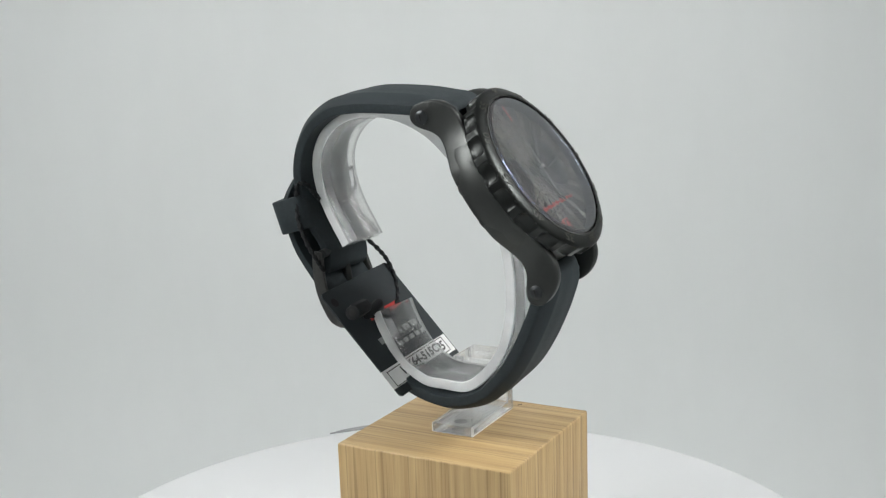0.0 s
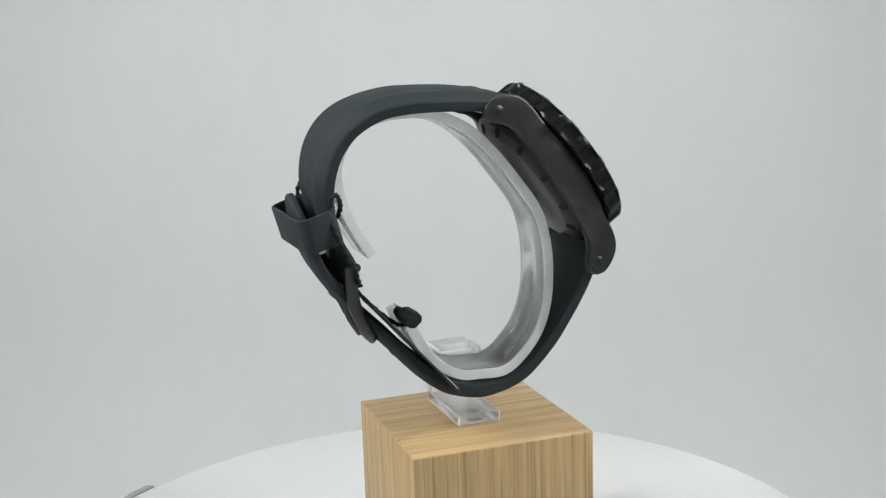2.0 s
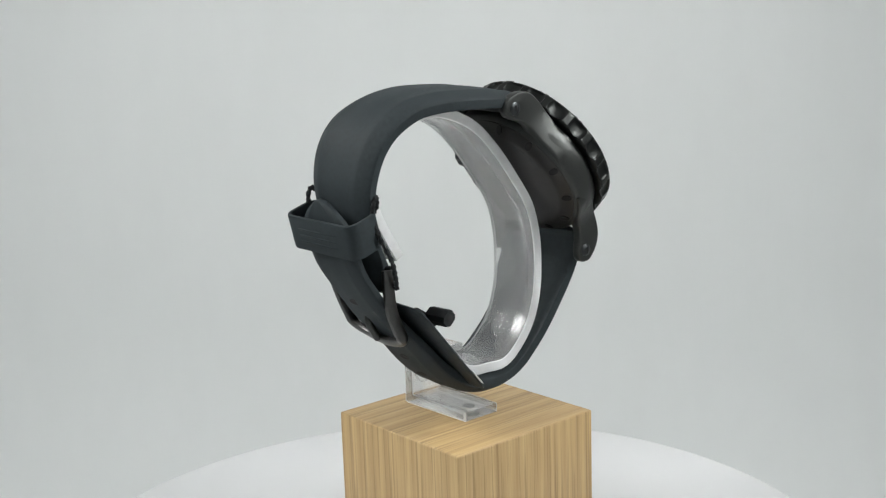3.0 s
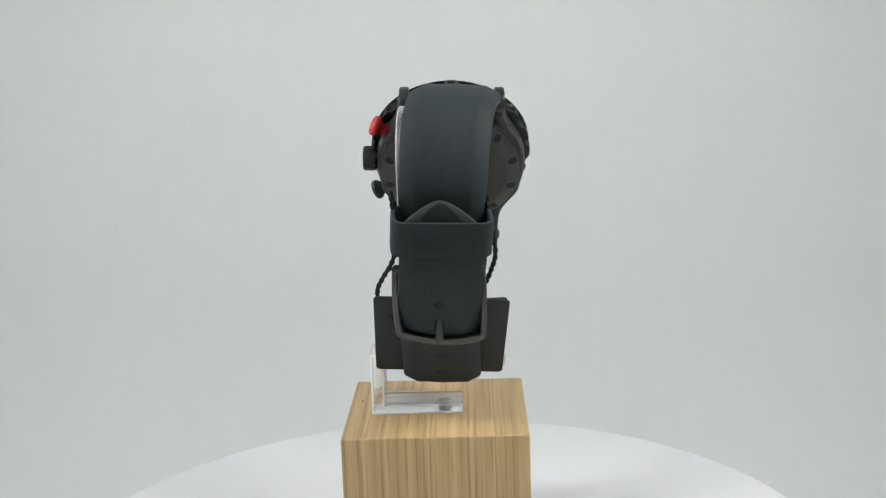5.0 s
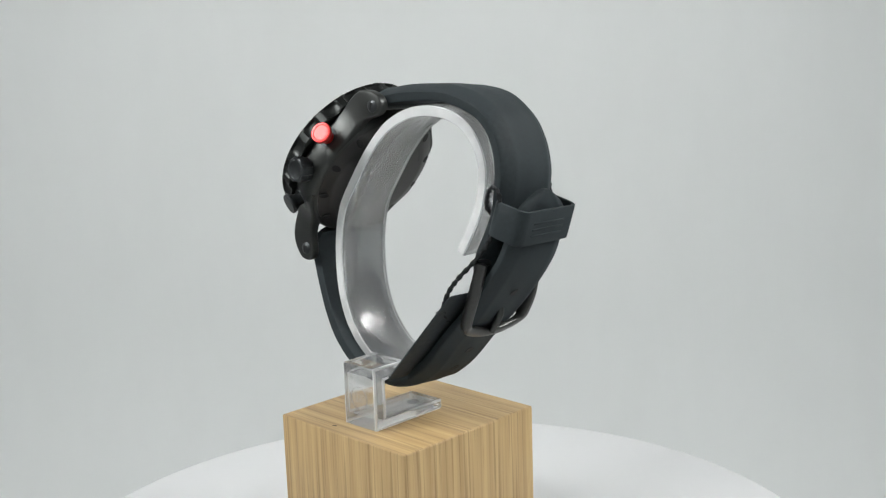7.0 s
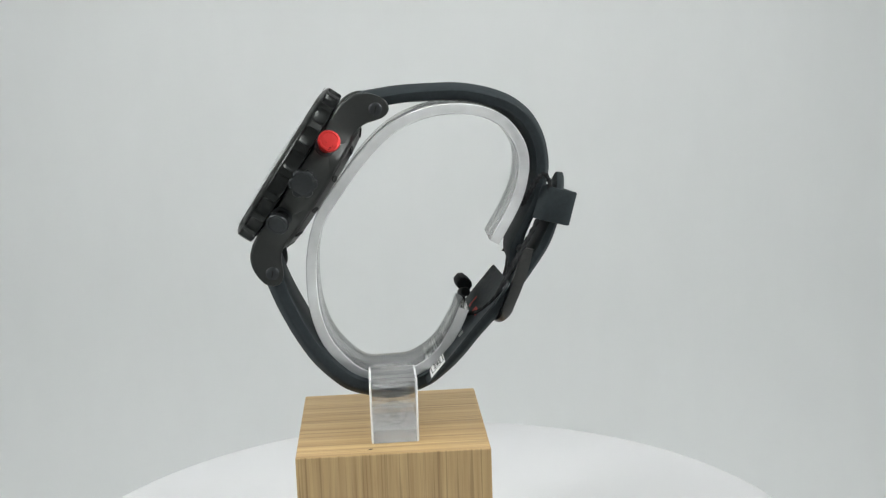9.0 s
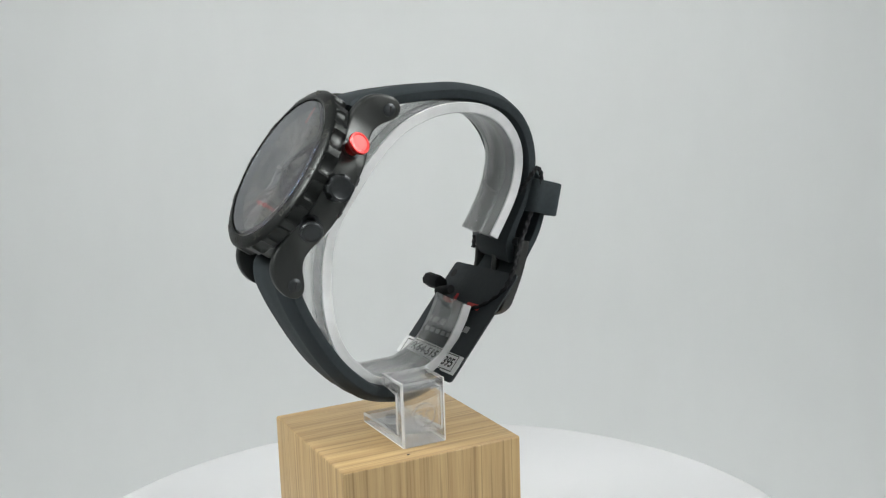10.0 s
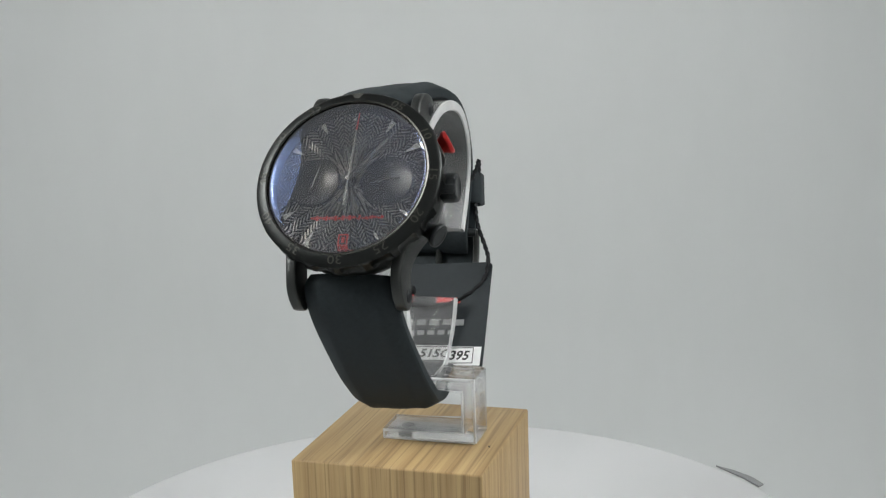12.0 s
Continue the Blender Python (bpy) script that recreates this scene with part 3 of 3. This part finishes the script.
    knob("pusher_collar", -29.6, [(2.95, -2), (2.95, 0.7), (2.8, 1.0), (2.4, 1.1), (0, 1.1)], PVD_DARK, "", r=21.2)
    knob("pusher", -29.6, [(2.1, 0.5), (1.85, 1.4), (1.9, 2.4), (2.3, 3.3), (2.85, 3.9), (3.0, 4.2), (3.0, 4.9), (2.85, 5.15), (2.4, 5.2), (2.2, 5.05), (0, 5.05)], PVD_DARK, "black pusher", r=21.2)

    # straps
    e = 0.5
    half_shape = [(0, e), (0.1, 0.485), (0.2, 0.455), (0.27, 0.46), (0.31, 0.465), (0.335, 0.44), (0.47, 0.14), (0.492, 0.06), (e, 0.0), (e, -0.36), (0.492, -0.46), (0.47, -e)]
    shape = [(-s, h) for s, h in half_shape[:0:-1]] + half_shape      # raised middle, two shallow channels, bevelled flanks
    upper = [(19, 88.6, 4.2, 23.8, -1.5, 0.06), (15.6, 90.5, 4.9, 24, -1.4, 0.06), (11, 91.3, 5.0, 24, -1.3, 0.06), (5, 92.0, 5.0, 24, -0.9, 0.07), (-4, 92.3, 5.0, 23.6, 0.2, 0.08), (-11, 92.1, 5.0, 23.4, 1.3, 0.08),
             (-18, 90.8, 5.0, 23.2, 2.4, 0.06), (-23.3, 88.5, 4.9, 23, 3.4, 0.08), (-27.5, 85.1, 4.7, 22.8, 4.2, 0.08), (-30.3, 80.7, 4.6, 22.6, 4.9, 0.06), (-31.8, 76, 4.5, 22.4, 5.4, 0.03),
             (-32.3, 70.5, 4.4, 22, 5.9, -0.01), (-31.2, 63, 3.5, 21, 6.4, -0.06), (-28.7, 57, 3, 20, 6.6, -0.1), (-26.4, 52.5, 3.4, 19, 7.0, -0.1), (-25.4, 49, 4.6, 18.4, 7.1, -0.1), (-25.2, 45.6, 4.2, 18.4, 7.2, -0.1), (-25.3, 43.6, 2.0, 18, 7.2, -0.1)]
    up = part("upper_strap", ribbon(upper, shape, 1, 90), RUBBER, w, "smooth black rubber strap half", smooth=30)
    lower = [(41.2, 51.2, 2.6, 20.5, 0.0, 0.0), (42.3, 48.8, 4.4, 23.4, 0.2, 0.0), (42.2, 45.4, 5.4, 24, 0.4, 0.02), (41, 41.2, 5.3, 24, 0.7, 0.03), (38.8, 35.8, 5.2, 24, 1.5, 0.04), (35.0, 28.3, 5.2, 24, 3, 0.04),
             (30.8, 21.7, 5.2, 23.8, 4.2, 0.03), (26.1, 16.6, 5.2, 23.4, 5, 0.01), (22.5, 13.7, 5.2, 23, 5.3, -0.01), (17.6, 11.7, 5, 22.6, 5.5, -0.04), (10.5, 10.7, 5, 22.2, 5.7, -0.05),
             (2.2, 12.7, 4.8, 21.8, 5.9, -0.06), (-3.4, 16.2, 4.5, 21.6, 6.1, -0.07), (-8, 20.3, 4.3, 21.4, 6.5, -0.08), (-12.9, 25.7, 4, 21.4, 6.8, -0.09), (-20.2, 33.2, 3.8, 21.4, 7.1, -0.1),
             (-25.3, 39, 3.6, 21.2, 7.2, -0.12), (-30.8, 46.2, 3.4, 21, 7.2, -0.12), (-33.8, 51, 3.2, 20.8, 7.1, -0.11), (-36.2, 57.2, 3, 20.4, 7, -0.1), (-37.3, 61.6, 2.8, 19.6, 7, -0.1),
             (-38.0, 64.4, 2.6, 15.4, 7, -0.1), (-38.5, 66.8, 2.4, 9.4, 7, -0.1), (-38.7, 68.2, 2.2, 4.6, 7, -0.1), (-38.8, 68.9, 1.6, 1.4, 7, -0.1)]
    low = part("lower_strap", ribbon(lower, shape, -1, 110), RUBBER, w, "smooth black rubber strap half with punched holes", smooth=30)
    path = spline(lower, 400)
    for hx in (-27.4, -10.8, -5.0):
        i = int(np.argmin(np.abs(path[:, 0] - hx)))
        x, z, th, wd, yc, lean = path[i]
        tx, tz = path[i + 1][:2] - path[i - 1][:2]
        ang = math.degrees(math.atan2(tz, tx))
        m = pose(x, yc, z, 0, -ang, 0) @ pose(0, 0, th * 0.5)
        # the hole's inner shade is a dark cap set on the rubber
        part("strap_hole", lathe([(0, 0.06), (0.9, 0.06), (1.15, 0.12), (1.2, 0.0), (0, -0.3)], 20, m @ Matrix.Diagonal((0.9, 1.5, 1, 1))), DARK, low)
    # keeper
    def rounded(hx, hy, rad):
        out = []
        for cx, cy, a0 in ((hx - rad, hy - rad, 0), (-hx + rad, hy - rad, 90), (-hx + rad, -hy + rad, 180), (hx - rad, -hy + rad, 270)):
            out += [(cx + rad * math.cos(radians(a0 + 18 * k)), cy + rad * math.sin(radians(a0 + 18 * k))) for k in range(6)]
        return out
    ro, ri = rounded(5.3, 12.6, 3.0), rounded(4.3, 11.5, 2.1)
    bm = bmesh.new()
    levels = [[bm.verts.new((x, y, z)) for x, y in loop] for loop, z in ((ro, -4.7), (ro, 4.7), (ri, 4.7), (ri, -4.7))]
    for a, b in zip(levels, levels[1:] + levels[:1]):
        for i in range(len(ro)):
            j = (i + 1) % len(ro)
            bm.faces.new((a[i], a[j], b[j], b[i]))
    rims = [e for e in bm.edges if abs(e.verts[0].co.z - e.verts[1].co.z) < 1e-6 and (e.verts[0].co.xy - e.verts[1].co.xy).length > 1e-6 and len({round(v.co.z, 3) for f in e.link_faces for v in f.verts}) > 1]
    bmesh.ops.bevel(bm, geom=rims, offset=0.4, segments=2, profile=0.5, affect="EDGES")
    place = pose(-34.7, 6.7, 60.7, 3, -16, 1)
    keeper = part("strap_keeper", moved(bm, place), RUBBER, w, "wide black rubber keeper loop")
    for k in (-1.7, 0, 1.7):
        part("ridge", box(0.5, 14, 0.6, place @ pose(-5.2, 0.5, k - 0.4), 0.2, 2), RUBBER, keeper)
    # buckle
    bm = buckle_frame()
    bk = part("buckle", bm, BUCKLE, w, "gunmetal pin buckle")
    part("buckle_pin", tube([(-25.2, 7.5, 49), (-24.2, 7.5, 43), (-23.8, 7.5, 38.6), (-24.0, 7.5, 34.4), (-22.4, 7.5, 31.2), (-20.9, 7.5, 28.9)], 1.1, 24, 10), PVD, bk, "buckle tongue")
    part("buckle_bar", lathe([(0, -11.5), (1.2, -11.5), (1.2, 11.5), (0, 11.5)], 16, pose(-25.3, 7.2, 49.6, 90, 0, 0)), PVD_DARK, bk)
    return w


def buckle_frame():
    """A rounded U: two side arms up from a curved lower bar."""
    pts = [(-26.8, -3.8, 50), (-26.8, -4.0, 44.5), (-26.0, -4.0, 39.0), (-24.0, -3.9, 34), (-21.8, -3.2, 30.3), (-20.5, 2, 28.8), (-19.9, 7.2, 28.7), (-19.6, 12.6, 29.6),
           (-20.2, 17.2, 31.4), (-21.4, 18.2, 34.6), (-23.6, 18.6, 40), (-25.6, 18.6, 45.5), (-26.8, 18.4, 50)]
    p = spline(pts, 70)
    t = np.gradient(p, axis=0)
    t /= np.linalg.norm(t, axis=1)[:, None]
    nrm = np.array([0.8, 0, 0.6])
    out = []
    for c, d in zip(p, t):
        a = nrm - d * nrm.dot(d)
        a /= np.linalg.norm(a)
        b = np.cross(d, a)
        ring = []
        for i in range(12):
            an = 2 * math.pi * i / 12
            ca, sa = math.cos(an), math.sin(an)
            ring.append(c + a * (1.75 - 0.85 * abs(d[1])) * math.copysign(abs(ca) ** 0.6, ca) + b * (0.85 + 0.6 * abs(d[1])) * math.copysign(abs(sa) ** 0.6, sa))
        out.append(ring)
    return loft(out)


# ---- hang tag ----
def build_tag():
    g = thing("hang_tag", "black card hang tag with white code sticker on a cord", "tag")
    # card frame: x across, y up the card, z towards the loop's middle
    C = Matrix(((0, -0.66, 0.751, -10.2), (1, 0, 0, 6.1), (0, 0.751, 0.66, 27.2), (0, 0, 0, 1))) @ pose(0, 0, 0, 0, -4.5, 0.5)
    half, tall, r = 17.9, 17.7, 1.4
    out = []
    for cx, cy, a0 in ((half - r, tall - r, 0), (-half + r, tall - r, 90), (-half + r, -tall + r, 180), (half - r, -tall + r, 270)):
        for k in range(5):
            a = radians(a0 + k * 22.5)
            out.append((cx + r * math.cos(a), cy + r * math.sin(a)))
    card = part("card", prism(out, 0.5, C, 0.08, 1), CARD, g, smooth=0)
    part("sticker", box(35.8, 5.8, 0.12, C @ pose(-0.7, -12.4, 0.62, 0, 0, -1)), PAPER, g, "white code sticker", smooth=0)
    for x, y, sx, sy in ((-0.8, -10.1, 31.5, 0.25), (-0.8, -14.8, 31.5, 0.25), (-16.4, -12.45, 0.25, 4.7), (14.9, -12.45, 0.25, 4.7)):
        part("sticker_line", box(sx, sy, 0.05, C @ pose(x, y, 0.71)), INK, g, smooth=0)
    writing("VK64-515C395", 3.9, INK, g, C @ pose(1.4, -12.4, 0.7, 0, 0, -1), "code_lettering", 0.02, 0.22, 0.09)
    for k in range(6):
        x = -8.6 + k * 3.7
        part("print_bar", box(2.6, 1.9, 0.05, C @ pose(x, -2.0, 0.55)), GREY_PRINT, g, smooth=0)
    for k in range(6):
        part("print_bar", box(2.0, 1.4, 0.05, C @ pose(-7.0 + k * 2.95, -5.3, 0.55)), GREY_PRINT, g, smooth=0)
    part("red_print_bar", box(7.2, 1.8, 0.05, C @ pose(5.8, 5.2, 0.55)), RED, g, smooth=0)
    part("red_print_bar", prism([(-1.2, -1.5), (1.8, -1.5), (0.6, -0.3), (0.4, 2.0), (-0.9, 2.0)], 0.06, C @ pose(-5.4, 5.8, 0.53)), RED, g, smooth=0)
    # dark disc painted for the shade in the eyelet
    part("eyelet", lathe([(0, 0), (1.3, 0), (1.3, 0.1), (0, 0.1)], 20, C @ pose(-14.9, 13.8, 0.5)), DARK, g)
    part("cord", tube([(-24.6, -5.4, 44.8), (-26.2, -6.8, 48.6), (-28.2, -7.8, 53), (-31, -7.1, 59), (-32, -5.6, 64), (-31.5, -5.8, 68.5), (-29.6, -4.6, 69), (-28, -2.5, 66), (-27.4, 2, 62.5),
                       (-27.2, 10, 61), (-27.6, 15.5, 64), (-29.4, 17.8, 68), (-31.6, 18.2, 70.2), (-33.2, 17.9, 67.5), (-31.8, 17.4, 62), (-29, 17.4, 56), (-25.6, 18.8, 51), (-22, 21.2, 46.5),
                       (-19.4, 22.6, 42.5), (-16.4, 21.4, 37), (-12.9, 15, 32.3), (-10.8, 6, 30.3), (-11.4, -1, 31.8), (-12.2, -4.5, 33.4)], 0.58, 320, 8, 1.1), CORD, g, "twisted black cord")
    hexa = [(-2.2, -0.9), (-1.2, -1.9), (1.2, -1.9), (2.2, -0.9), (2.2, 0.9), (1.2, 1.9), (-1.2, 1.9), (-2.2, 0.9)]
    seal = part("seal", prism(hexa, 7.4, pose(-12.6, -4.8, 35.6, 90, 0, 0) @ pose(0, 0, 0, 0, 0, 40), 0.5, 2), CORD, g, "small black plastic cord seal")
    part("seal_hole", lathe([(0, 0.12), (0.9, 0.12), (1.1, 0.0), (1.1, -0.4), (0, -0.4)], 16, pose(-12.6, -12.2, 35.6, 90, 0, 0)), DARK, seal)
    part("seal_plug", lathe([(0, -4), (1.2, -4), (1.4, -3.4), (1.4, 3.4), (1.1, 4), (0, 4)], 16, pose(-11.8, -1.8, 34.2, 90, 0, 0) @ pose(0, 0, 0, 14, 0, 0)), CORD, seal)
    return g


build_tent()
turntable, tape_tab = build_turntable()
wooden_block = build_block()
watch_stand = build_stand()
wristwatch = build_watch()
hang_tag = build_tag()

# ---- resting poses on the turntable ----
WATCH_BASE = pose(0, 0, 0, 0, 0, 67.27 - 90) @ pose(0, -0.0088, TOP)
BASES = {
    turntable: pose(0.0017, -0.0021, 0),          # the disc runs a little off centre
    tape_tab: Matrix(),
    wooden_block: WATCH_BASE @ pose(0.01142, 0.00674, 0, 0, 0, -4.37),
    watch_stand: WATCH_BASE,
    wristwatch: WATCH_BASE @ pose(0, -0.0006, 0),
    hang_tag: WATCH_BASE,
}


# how far the uneven drive runs ahead of (+) or behind (-) a steady turn, in degrees, each half second
DRIVE = [0.37, 0.3, 0.63, 0.9, 0.5, -0.45, -1.6, -2.0, -1.8, -1.4, -1.0, -0.6, -0.5, -0.95, -1.25, -1.1, -0.6, -0.1, 0.37, 0.65, 0.6, 0.46, 0.42, 0.35, 0.9]


def turn(t):
    """Degrees the turntable has gone round at t seconds."""
    k = min(int(t * 2), 23)
    p = [DRIVE[min(max(k + o, 0), 24)] for o in (-1, 0, 1, 2)]
    u = t * 2 - k
    lag = 0.5 * (2 * p[1] + (p[2] - p[0]) * u + (2 * p[0] - 5 * p[1] + 4 * p[2] - p[3]) * u * u + (3 * p[1] - p[0] - 3 * p[2] + p[3]) * u ** 3)
    return -1.458 + 23.446 * t - 0.0485 * (t - 6) ** 2 + lag


def motions():
    times = [0.25 * k for k in range(49)]
    for ob, base in BASES.items():
        walk(ob, [(t, pose(0, 0, 0, 0, 0, turn(t)) @ base) for t in times])


motions()
